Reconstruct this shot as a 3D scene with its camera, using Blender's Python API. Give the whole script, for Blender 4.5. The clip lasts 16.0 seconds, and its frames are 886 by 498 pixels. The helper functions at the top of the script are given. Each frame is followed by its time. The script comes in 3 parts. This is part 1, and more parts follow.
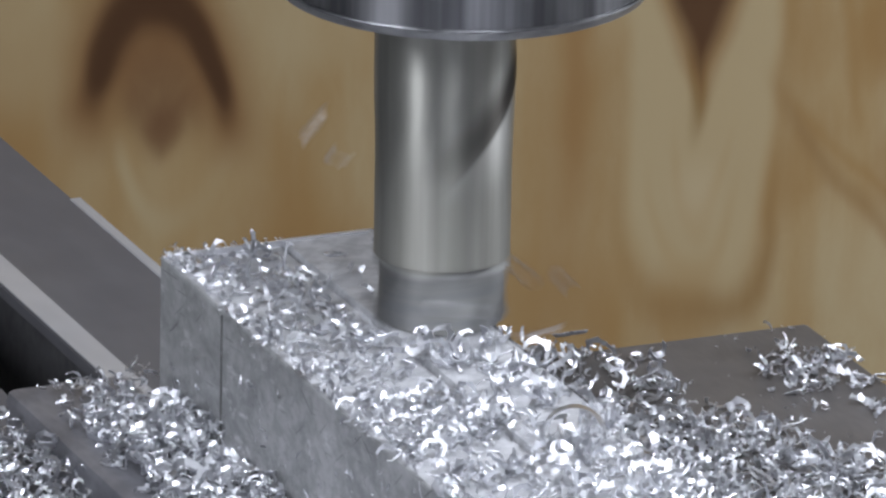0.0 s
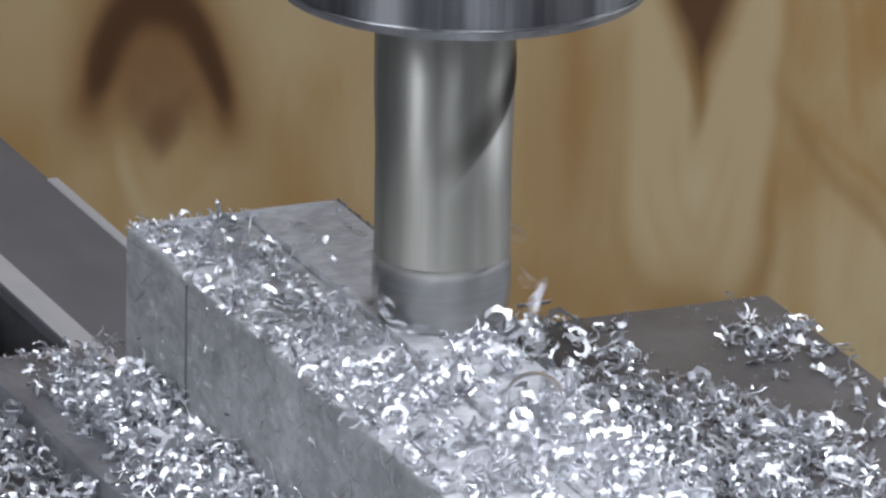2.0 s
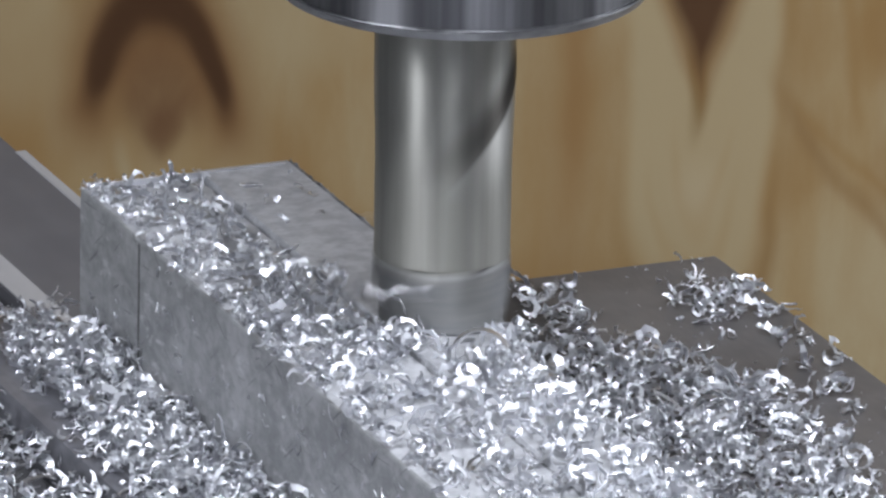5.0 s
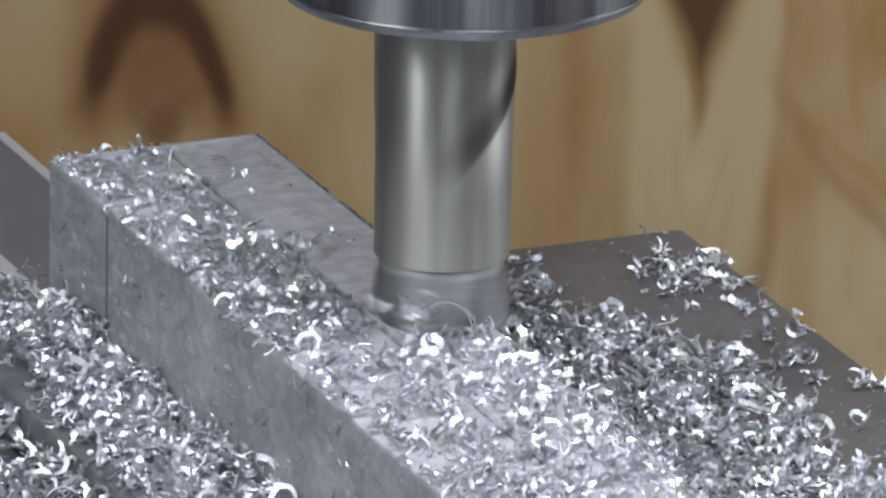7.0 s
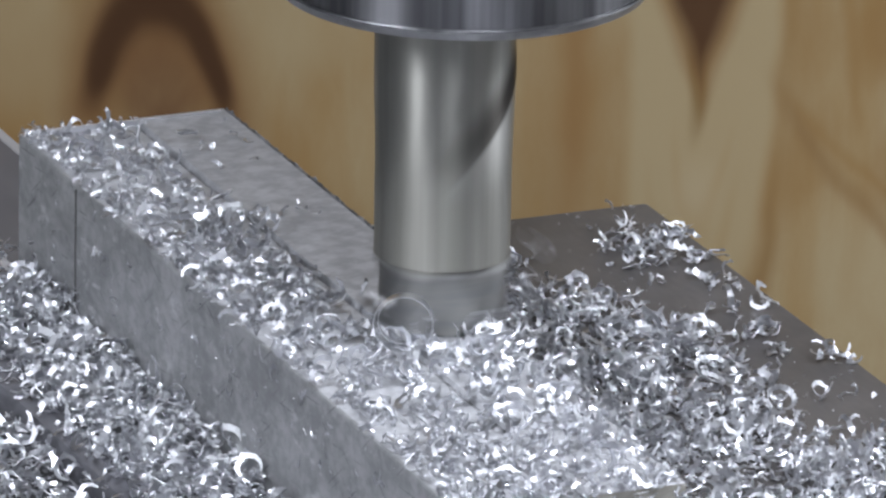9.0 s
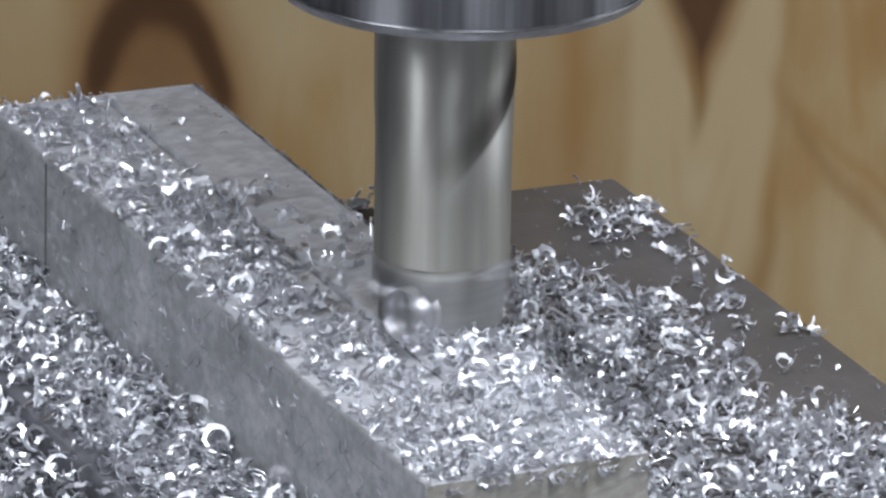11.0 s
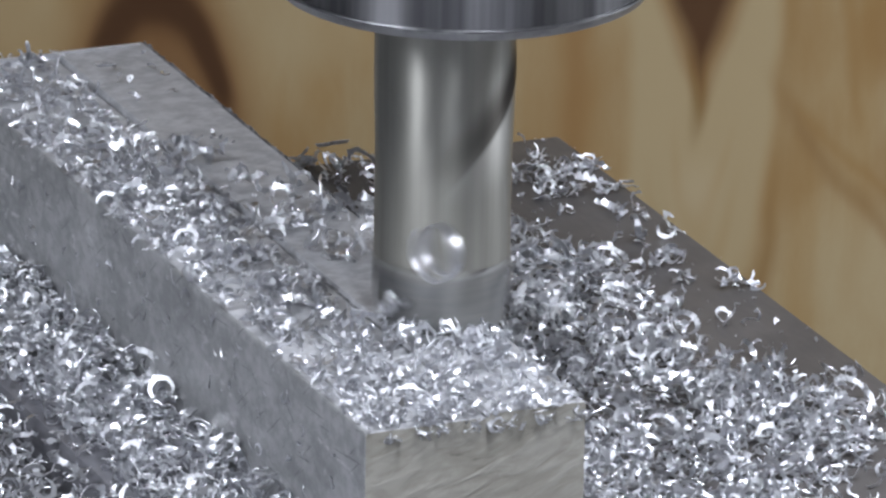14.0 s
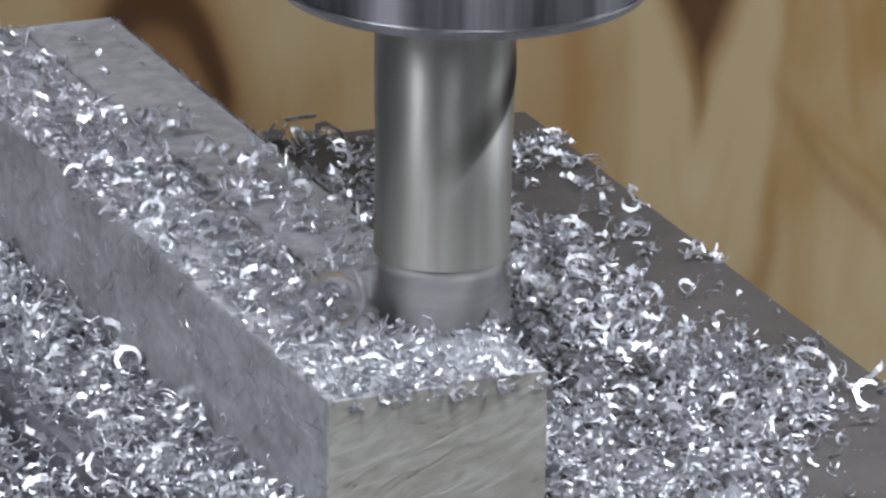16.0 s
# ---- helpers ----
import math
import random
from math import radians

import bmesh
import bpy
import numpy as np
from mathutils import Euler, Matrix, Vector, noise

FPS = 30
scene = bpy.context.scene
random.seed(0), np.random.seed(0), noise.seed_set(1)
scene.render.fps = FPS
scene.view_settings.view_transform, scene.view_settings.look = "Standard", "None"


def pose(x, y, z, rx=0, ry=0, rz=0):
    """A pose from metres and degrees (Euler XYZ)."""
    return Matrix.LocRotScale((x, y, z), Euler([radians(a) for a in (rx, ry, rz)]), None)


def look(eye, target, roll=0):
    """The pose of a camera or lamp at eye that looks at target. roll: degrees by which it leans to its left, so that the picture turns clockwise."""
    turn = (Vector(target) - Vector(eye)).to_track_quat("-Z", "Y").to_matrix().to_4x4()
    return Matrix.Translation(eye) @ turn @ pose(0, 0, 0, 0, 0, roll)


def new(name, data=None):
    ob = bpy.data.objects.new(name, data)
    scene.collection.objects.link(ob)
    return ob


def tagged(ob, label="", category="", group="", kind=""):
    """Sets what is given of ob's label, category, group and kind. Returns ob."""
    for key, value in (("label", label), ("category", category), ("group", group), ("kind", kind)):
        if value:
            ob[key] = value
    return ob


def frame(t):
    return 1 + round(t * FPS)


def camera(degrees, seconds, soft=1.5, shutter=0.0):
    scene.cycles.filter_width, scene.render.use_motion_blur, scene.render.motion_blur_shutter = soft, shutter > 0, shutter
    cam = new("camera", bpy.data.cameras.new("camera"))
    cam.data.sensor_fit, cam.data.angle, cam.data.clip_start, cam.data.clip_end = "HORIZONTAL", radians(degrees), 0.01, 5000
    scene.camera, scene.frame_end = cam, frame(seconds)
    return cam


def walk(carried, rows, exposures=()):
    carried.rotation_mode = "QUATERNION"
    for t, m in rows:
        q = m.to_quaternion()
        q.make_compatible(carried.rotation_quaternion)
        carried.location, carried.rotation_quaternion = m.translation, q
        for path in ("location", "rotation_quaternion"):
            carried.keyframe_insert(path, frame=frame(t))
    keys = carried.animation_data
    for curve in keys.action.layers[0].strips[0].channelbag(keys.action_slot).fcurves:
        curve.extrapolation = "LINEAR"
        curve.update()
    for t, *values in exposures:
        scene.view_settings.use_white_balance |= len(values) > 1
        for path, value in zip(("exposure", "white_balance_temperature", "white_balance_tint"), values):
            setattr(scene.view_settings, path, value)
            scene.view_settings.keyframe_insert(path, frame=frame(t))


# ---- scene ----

# The block's top is at height TOP above the floor; x runs across the vise, y along the feed.
MM = 0.001
TOP = 1.15
EYE = Vector((-0.3811, -0.9723, TOP + 0.366))
PITCH, YAW, ROLL = radians(19.252), radians(23.175), 1.137
AHEAD = Vector((math.sin(YAW) * math.cos(PITCH), math.cos(YAW) * math.cos(PITCH), -math.sin(PITCH)))
cam = camera(5.2091, 16.0, soft=2.5, shutter=0.5)
STAND = look(EYE, EYE + AHEAD, ROLL)
walk(cam, [(0.0, STAND), (16.0, STAND)])

# feed of the machine table: seconds, metres along y
FEED = [(0.0, 0.0), (0.5, .00245), (1.0, .00538), (1.5, .00814), (2.0, .01081), (2.5, .01325), (3.0, .01553), (3.5, .01798),
        (4.0, .02061), (6.5, .03319), (7.0, .03584), (7.5, .03841), (8.0, .04093), (8.5, .04343), (9.0, .04603),
        (11.5, .05872), (12.0, .06175), (12.5, .06447), (13.0, .06732), (13.5, .07011), (14.0, .07288),
        (14.5, .07547), (15.0, .07811), (15.5, .08056), (16.0, .08334)]


def feed(t):
    return float(np.interp(t, [a for a, b in FEED], [b for a, b in FEED]))


# ---- light ----
world = bpy.data.worlds.new("workshop_air")
scene.world = world
world.use_nodes = True
world.node_tree.nodes["Background"].inputs[0].default_value = (0.8, 0.9, 1.0, 1)
world.node_tree.nodes["Background"].inputs[1].default_value = 0.05
scene.view_settings.exposure = -0.13

# ceiling tubes: x, y, turn, watts
TUBES = [(-2.06, -0.75, 19, 65), (-0.32, -2.2, 81, 24), (2.16, -0.53, -13, 48), (-0.02, -0.42, 75, 34)]
CEILING = 2.45


# ---- materials ----
def material(name, base, rough=0.5, metal=0.0, spec=0.5):
    m = bpy.data.materials.new(name)
    m.use_nodes = True
    b = m.node_tree.nodes["Principled BSDF"]
    b.inputs["Base Color"].default_value = (*base, 1)
    b.inputs["Roughness"].default_value = rough
    b.inputs["Metallic"].default_value = metal
    b.inputs["Specular IOR Level"].default_value = spec
    return m


class Nodes:
    """Short hand for a material's nodes."""

    def __init__(self, m):
        self.t = m.node_tree
        self.bsdf = self.t.nodes["Principled BSDF"]

    def put(self, socket, v):
        if isinstance(v, bpy.types.NodeSocket):
            self.t.links.new(v, socket)
        elif isinstance(v, tuple) and len(v) == 3 and socket.type == "RGBA":
            socket.default_value = (*v, 1)
        else:
            socket.default_value = v

    def math(self, op, a, b=0.0, clamp=False):
        n = self.t.nodes.new("ShaderNodeMath")
        n.operation, n.use_clamp = op, clamp
        self.put(n.inputs[0], a)
        self.put(n.inputs[1], b)
        return n.outputs[0]

    def step(self, v, lo, hi, a=0.0, b=1.0):
        n = self.t.nodes.new("ShaderNodeMapRange")
        n.interpolation_type = "SMOOTHSTEP"
        for i, x in enumerate((v, lo, hi, a, b)):
            self.put(n.inputs[i], x)
        return n.outputs[0]

    def mix(self, f, a, b, mode="MIX"):
        n = self.t.nodes.new("ShaderNodeMix")
        n.data_type, n.blend_type = "RGBA", mode
        self.put(n.inputs[0], f)
        self.put(n.inputs[6], a)
        self.put(n.inputs[7], b)
        return n.outputs[2]

    def where(self, scale=(1, 1, 1), turn=(0, 0, 0)):
        c = self.t.nodes.new("ShaderNodeTexCoord")
        n = self.t.nodes.new("ShaderNodeMapping")
        n.inputs["Scale"].default_value = scale
        n.inputs["Rotation"].default_value = turn
        self.t.links.new(c.outputs["Object"], n.inputs[0])
        return n.outputs[0]

    def noise(self, scale, detail=3.0, vec=None, rough=0.55, distort=0.0):
        n = self.t.nodes.new("ShaderNodeTexNoise")
        n.inputs["Scale"].default_value, n.inputs["Detail"].default_value = scale, detail
        n.inputs["Roughness"].default_value, n.inputs["Distortion"].default_value = rough, distort
        self.t.links.new(vec if vec is not None else self.where(), n.inputs["Vector"])
        return n.outputs["Fac"]

    def bump(self, height, strength, distance):
        n = self.t.nodes.new("ShaderNodeBump")
        n.inputs["Strength"].default_value, n.inputs["Distance"].default_value = strength, distance
        self.t.links.new(height, n.inputs["Height"])
        self.t.links.new(n.outputs[0], self.bsdf.inputs["Normal"])

    def set(self, name, v):
        self.put(self.bsdf.inputs[name], v)


def worn_metal(name, dark, light, rough, metal, grain=(900, 900, 900), spots=180.0, relief=0.00006, shift=0.12, stretch=(1, 1, 1)):
    """Metal with smudges at two sizes, fine grain and uneven gloss."""
    m = material(name, light, rough, metal)
    n = Nodes(m)
    big = n.noise(spots, 4, n.where(stretch))
    fine = n.noise(1.0, 2, n.where(grain))
    f = n.math("ADD", n.math("MULTIPLY", big, 0.7), n.math("MULTIPLY", fine, 0.3))
    n.set("Base Color", n.mix(n.step(f, 0.36, 0.66), dark, light))
    n.set("Roughness", n.math("ADD", n.math("MULTIPLY", n.noise(spots * 2.3, 3, n.where(stretch)), shift * 2), rough - shift))
    if relief:
        n.bump(fine, 0.5, relief)
    return m




def handled_aluminium():
    """The bar's drawn side: clouded, smeared bright in spots, crossed by fine dark scratches."""
    m = material("aluminium_side", (0.4, 0.4, 0.4), 0.46, 0.5)
    n = Nodes(m)
    cloud = n.noise(170, 4, n.where((1, 0.55, 1)), 0.6, 0.4)
    mottle = n.noise(620, 4, n.where((1, 0.7, 1)), 0.65, 0.3)
    f = n.math("ADD", n.math("MULTIPLY", cloud, 0.6), n.math("MULTIPLY", mottle, 0.4))
    col = n.mix(n.step(f, 0.38, 0.64), (0.305, 0.31, 0.312), (0.475, 0.48, 0.485))
    smear = n.step(n.noise(330, 3, n.where((1, 0.5, 1.3)), 0.5, 0.6), 0.60, 0.70)
    col = n.mix(n.math("MULTIPLY", smear, n.step(mottle, 0.42, 0.6)), col, (0.62, 0.625, 0.63))
    lines = 0.0
    for turn, off in ((38, 0.0), (-31, 3.0), (4, 7.0)):
        grow = n.t.nodes.new("ShaderNodeMapping")
        grow.inputs["Scale"].default_value, grow.inputs["Location"].default_value = (60, 130, 2300), (off, off, off)
        n.t.links.new(n.where((1, 1, 1), (radians(turn), 0, 0)), grow.inputs[0])
        lines = n.math("MAXIMUM", lines, n.step(n.noise(1.0, 1, grow.outputs[0]), 0.70, 0.76))
    col = n.mix(n.math("MULTIPLY", lines, 0.6), col, (0.13, 0.13, 0.13))
    pits = n.step(n.noise(1500, 2), 0.70, 0.76)
    n.set("Base Color", n.mix(n.math("MULTIPLY", pits, 0.4), col, (0.17, 0.17, 0.17)))
    n.set("Roughness", n.step(mottle, 0.3, 0.7, 0.58, 0.34))
    n.bump(mottle, 0.4, 0.00005)
    return m


ALU_SIDE = handled_aluminium()
ALU_CUT = worn_metal("aluminium_milled", (0.385, 0.388, 0.404), (0.555, 0.558, 0.576), 0.58, 0.18, (900, 2600, 900), 420.0, 0.00003)
# darker mottled aluminium for the groove and the ragged burr
DARK_ALU = worn_metal("dark_aluminium", (0.085, 0.085, 0.088), (0.42, 0.42, 0.43), 0.6, 0.3, (1500, 700, 1500), 700.0, 0.0001)


def chip_material():
    """Bright torn aluminium; gloss differs from chip to chip."""
    m = material("aluminium_chip", (0.86, 0.87, 0.90), 0.22, 1.0)
    n = Nodes(m)
    g = n.t.nodes.new("ShaderNodeNewGeometry").outputs["Random Per Island"]
    n.set("Roughness", n.math("ADD", n.math("MULTIPLY", g, 0.26), 0.28))
    n.set("Base Color", n.mix(n.math("FRACT", n.math("MULTIPLY", g, 7.3)), (0.42, 0.425, 0.45), (0.90, 0.91, 0.94)))
    n.bump(n.noise(3200, 3), 0.6, 0.00010)
    return m


CHIP = chip_material()
COIL = worn_metal("matte_shaving", (0.40, 0.405, 0.425), (0.70, 0.705, 0.73), 0.5, 1.0, (2600, 2600, 2600), 1400.0, 0.0001)
JAW = worn_metal("ground_steel", (0.10, 0.094, 0.092), (0.135, 0.126, 0.122), 0.6, 0.3, (1200, 300, 800), 60.0, 0.00002)
JAW_PLATE = worn_metal("hardened_steel", (0.13, 0.13, 0.145), (0.22, 0.22, 0.24), 0.5, 0.4, (900, 300, 900), 80.0, 0.00003)
CAST = worn_metal("cast_iron", (0.07, 0.07, 0.075), (0.12, 0.12, 0.125), 0.6, 0.3, (500, 500, 500), 70.0, 0.0001)
TABLE = worn_metal("table_iron", (0.115, 0.115, 0.127), (0.15, 0.15, 0.163), 0.6, 0.25, (150, 60, 150), 14.0, 0.00002)
TABLE_EDGE = worn_metal("table_edge", (0.44, 0.45, 0.48), (0.54, 0.55, 0.58), 0.5, 0.4, (150, 60, 150), 14.0, 0.00002)
# axial streaks in STEEL and CARBIDE put reflections into the colour
STEEL = worn_metal("turned_steel", (0.085, 0.085, 0.092), (0.30, 0.30, 0.315), 0.2, 1.0, (420, 420, 6), 170.0, 0, 0.07, (1, 1, 0.02))
CARBIDE = worn_metal("tool_steel", (0.33, 0.325, 0.295), (0.49, 0.48, 0.44), 0.26, 1.0, (500, 500, 8), 150.0, 0, 0.05, (1, 1, 0.05))
PAINT = material("wall_paint", (0.36, 0.365, 0.37), 0.8)
CONCRETE = worn_metal("concrete", (0.36, 0.355, 0.34), (0.46, 0.45, 0.43), 0.8, 0.0, (60, 60, 60), 5.0, 0.0005)


def ground_round(m, rough):
    """Circular grinding marks: highlights smear along the axis."""
    n = Nodes(m)
    t = n.t.nodes.new("ShaderNodeTangent")
    t.direction_type, t.axis = "RADIAL", "Z"
    n.t.links.new(t.outputs[0], n.bsdf.inputs["Tangent"])
    n.set("Anisotropic", 0.85)
    n.set("Anisotropic Rotation", 0.25)
    for link in list(n.bsdf.inputs["Roughness"].links):
        n.t.links.remove(link)
    n.set("Roughness", rough)


ground_round(STEEL, 0.46)
ground_round(CARBIDE, 0.71)


def shaded_flute(m):
    """Paints the flute's shade on its run-out; one side is sharp, the other fades."""
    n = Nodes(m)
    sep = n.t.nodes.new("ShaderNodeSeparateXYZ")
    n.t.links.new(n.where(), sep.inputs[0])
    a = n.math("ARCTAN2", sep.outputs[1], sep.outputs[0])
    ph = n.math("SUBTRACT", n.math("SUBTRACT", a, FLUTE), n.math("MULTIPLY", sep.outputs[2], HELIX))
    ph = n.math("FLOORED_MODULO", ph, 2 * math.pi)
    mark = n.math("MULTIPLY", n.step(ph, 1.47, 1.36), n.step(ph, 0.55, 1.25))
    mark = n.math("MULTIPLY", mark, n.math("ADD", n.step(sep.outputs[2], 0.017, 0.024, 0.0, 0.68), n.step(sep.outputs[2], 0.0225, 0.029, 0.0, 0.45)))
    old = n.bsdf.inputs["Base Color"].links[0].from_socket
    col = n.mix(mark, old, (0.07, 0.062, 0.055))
    # a highlight painted on the land behind the flute
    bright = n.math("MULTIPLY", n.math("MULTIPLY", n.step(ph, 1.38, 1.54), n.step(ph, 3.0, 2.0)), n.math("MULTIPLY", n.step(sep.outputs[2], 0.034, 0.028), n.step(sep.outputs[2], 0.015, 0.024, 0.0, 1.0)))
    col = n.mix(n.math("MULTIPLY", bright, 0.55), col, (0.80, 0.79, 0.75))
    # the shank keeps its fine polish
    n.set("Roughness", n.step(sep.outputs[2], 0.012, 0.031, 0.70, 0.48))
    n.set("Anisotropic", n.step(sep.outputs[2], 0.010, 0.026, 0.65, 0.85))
    # the cutting end is darker in blotches, with aluminium smeared on above it
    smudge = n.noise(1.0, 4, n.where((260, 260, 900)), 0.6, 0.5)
    end_dark = n.math("MULTIPLY", n.step(sep.outputs[2], 0.0082, 0.0056), n.step(smudge, 0.25, 0.7, 0.35, 0.8))
    col = n.mix(end_dark, col, (0.235, 0.24, 0.26))
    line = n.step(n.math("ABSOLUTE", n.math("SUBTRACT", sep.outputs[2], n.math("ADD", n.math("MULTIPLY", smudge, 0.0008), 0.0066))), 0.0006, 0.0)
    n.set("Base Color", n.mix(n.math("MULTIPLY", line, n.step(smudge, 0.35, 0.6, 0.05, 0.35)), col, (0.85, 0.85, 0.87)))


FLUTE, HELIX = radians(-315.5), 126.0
shaded_flute(CARBIDE)
# lighter steel for the bevel, with the light it catches put into its colour
RIM_STEEL = worn_metal("rim_steel", (0.27, 0.27, 0.275), (0.42, 0.42, 0.425), 0.4, 0.9, (420, 420, 420), 170.0, 0, 0.07)
# bright bead added in place of the rim's highlight
BEAD = worn_metal("highlight_bead", (0.22, 0.22, 0.23), (0.62, 0.62, 0.63), 0.3, 1.0, (420, 420, 420), 60.0, 0, 0.05)
WHITE = material("white_enamel", (0.8, 0.8, 0.8), 0.4)


def sawn_material():
    """The block's saw-cut end: torn slanting ridges with pits, slightly warm grey."""
    m = material("sawn_aluminium", (0.6, 0.58, 0.55), 0.45, 0.3)
    n = Nodes(m)
    turned = n.where((1, 1, 1), (0, radians(20), 0))

    def torn(along, across, detail, distort):
        grow = n.t.nodes.new("ShaderNodeMapping")
        grow.inputs["Scale"].default_value = (along, along, across)
        n.t.links.new(turned, grow.inputs[0])
        return n.noise(1.0, detail, grow.outputs[0], 0.5, distort)

    coarse, fine = torn(170, 560, 3, 0.9), torn(420, 1500, 3, 0.8)
    ridge = n.math("ADD", n.math("MULTIPLY", coarse, 0.76), n.math("MULTIPLY", fine, 0.24))
    big = n.noise(130, 2)
    tone = n.math("ADD", n.math("MULTIPLY", ridge, 0.8), n.math("MULTIPLY", big, 0.2))
    col = n.mix(n.step(tone, 0.40, 0.60), (0.315, 0.300, 0.262), (0.415, 0.40, 0.358))
    pits = n.math("MULTIPLY", n.step(coarse, 0.38, 0.28), n.step(fine, 0.5, 0.4))
    n.set("Base Color", n.mix(n.math("MULTIPLY", pits, 0.8), col, (0.14, 0.135, 0.12)))
    n.set("Roughness", n.step(ridge, 0.35, 0.65, 0.62, 0.38))
    n.bump(ridge, 0.7, 0.00038)
    return m


SAWN = sawn_material()


def plywood_material():
    """Soft pine veneer: cathedral figure, one large knot with a dark bark ring, and the tip of another."""
    m = material("pine_plywood", (0.5, 0.4, 0.26), 0.65, 0.0, 0.2)
    n = Nodes(m)
    sep = n.t.nodes.new("ShaderNodeSeparateXYZ")
    n.t.links.new(n.where((1000, 1000, 1000)), sep.inputs[0])
    wob = n.noise(22, 2)
    wob2 = n.noise(60, 2, n.where((1, 1, 0.35)))
    u = n.math("ADD", sep.outputs[0], n.math("MULTIPLY", n.math("SUBTRACT", wob, 0.5), 9.0))
    w = n.math("ADD", sep.outputs[2], n.math("MULTIPLY", n.math("SUBTRACT", wob2, 0.5), 6.0))

    def oval(u0, w0, ru, rw, power=2.0):
        a = n.math("POWER", n.math("ABSOLUTE", n.math("DIVIDE", n.math("SUBTRACT", u, u0), ru)), power)
        b = n.math("POWER", n.math("ABSOLUTE", n.math("DIVIDE", n.math("SUBTRACT", w, w0), rw)), power)
        return n.math("POWER", n.math("ADD", a, b), 1.0 / power)

    def hump(d, mid, half):
        return n.step(n.math("ABSOLUTE", n.math("SUBTRACT", d, mid)), half, 0.0)

    pale, tan, amber, bark, knot = (0.345, 0.272, 0.155), (0.300, 0.208, 0.098), (0.240, 0.138, 0.048), (0.050, 0.021, 0.008), (0.150, 0.082, 0.037)
    streak = n.noise(1.0, 3, n.where((60, 60, 8)), 0.5, 0.3)
    cloud = n.noise(1.0, 2, n.where((30, 30, 14)), 0.5, 0.6)
    cells = n.noise(1.0, 2, n.where((420, 420, 160)), 0.6, 0.2)
    col = n.mix(n.step(streak, 0.36, 0.66), tan, pale)
    col = n.mix(n.math("MULTIPLY", n.step(cloud, 0.46, 0.70), 0.7), col, amber)
    col = n.mix(n.step(cells, 0.3, 0.7, 0.0, 0.14), col, amber)

    def tint(f, much, colour):
        return n.mix(n.math("MULTIPLY", f, much), col, colour)

    def line(c0, c1, c2, top, half):
        """A streak that follows u = c0 + c1 * d + c2 * d * d, with d millimetres below top."""
        d = n.math("SUBTRACT", top, w)
        mid = n.math("ADD", n.math("ADD", c0, n.math("MULTIPLY", d, c1)), n.math("MULTIPLY", n.math("MULTIPLY", d, d), c2))
        return n.step(n.math("ABSOLUTE", n.math("SUBTRACT", u, mid)), half, 0.0)

    # wide resin-coloured patches and pale ones
    for u0, w0, ru, rw, much in ((-90, 12, 12, 24, 0.5), (-38, 8, 9, 26, 0.5), (-26, -8, 26, 20, 0.6), (26, 20, 15, 60, 0.55), (22, -12, 22, 14, 0.5), (74, 52, 8, 22, 0.4), (92, 50, 10, 14, 0.8), (-50, 40, 50, 40, 0.25)):
        col = tint(n.step(oval(u0, w0, ru, rw), 1.25, 0.3), much, amber)
    for u0, w0, ru, rw in ((-30, 50, 16, 14), (-90, 46, 13, 22), (88, -4, 12, 16)):
        col = tint(n.step(oval(u0, w0, ru, rw), 1.2, 0.4), 0.5, pale)
    # brown streak beside the tongue
    col = tint(line(28.0, -0.02, -0.0008, 54.0, 6.0), n.step(sep.outputs[2], -8.0, 30.0, 0.1, 0.6), (0.215, 0.112, 0.036))
    # the long pale tongue with its brown outline, darker down one side
    tongue = oval(TONGUE[0], TONGUE[1], TONGUE[2], TONGUE[3], 4.2)
    col = tint(n.step(tongue, 1.05, 0.80), 0.85, pale)
    low = n.step(sep.outputs[2], 26.0, -6.0, 0.15, 0.72)
    flank = n.step(u, TONGUE[0] - 20, TONGUE[0] + 14, 0.35, 1.0)
    col = tint(hump(tongue, 1.06, 0.16), n.math("MULTIPLY", low, flank), (0.205, 0.118, 0.042))
    inner = oval(TONGUE[0] - 1, TONGUE[1], TONGUE[2] * 0.66, TONGUE[3] * 0.90, 2.2)
    col = tint(hump(inner, 1.0, 0.14), n.step(sep.outputs[2], 24.0, 2.0, 0.0, 0.42), tan)
    inner = oval(TONGUE[0], TONGUE[1] + 6, TONGUE[2] * 0.42, TONGUE[3] * 0.80, 1.8)
    col = tint(hump(inner, 1.0, 0.22), n.step(sep.outputs[2], 34.0, 14.0, 0.0, 0.45), tan)
    col = tint(n.step(oval(TONGUE[0], 14, 5.5, 9), 1.4, 0.1), 0.28, (0.42, 0.35, 0.23))
    # slanting figure at its side
    col = tint(line(70.0, 0.42, 0.0085, 40.0, 4.6), n.step(sep.outputs[2], 46.0, 30.0, 0.0, 0.52), (0.21, 0.124, 0.05))
    col = tint(line(73.0, 0.75, 0.012, 36.0, 3.6), n.step(sep.outputs[2], 40.0, 28.0, 0.0, 0.42), amber)
    col = tint(line(84.0, 0.10, 0.002, 56.0, 2.6), n.step(sep.outputs[2], 24.0, 36.0, 0.0, 0.55), amber)
    # second knot's tip, with an olive tail
    tip = oval(TIP[0], TIP[1], TIP[2], TIP[3], 0.95)
    col = tint(n.step(oval(TIP[0] - 0.5, 40, 2.6, 15), 1.2, 0.2), 0.75, (0.175, 0.112, 0.04))
    col = tint(n.step(tip, 1.35, 0.9), 0.7, (0.19, 0.10, 0.035))
    col = tint(n.step(tip, 1.06, 0.62), 0.92, (0.062, 0.027, 0.011))
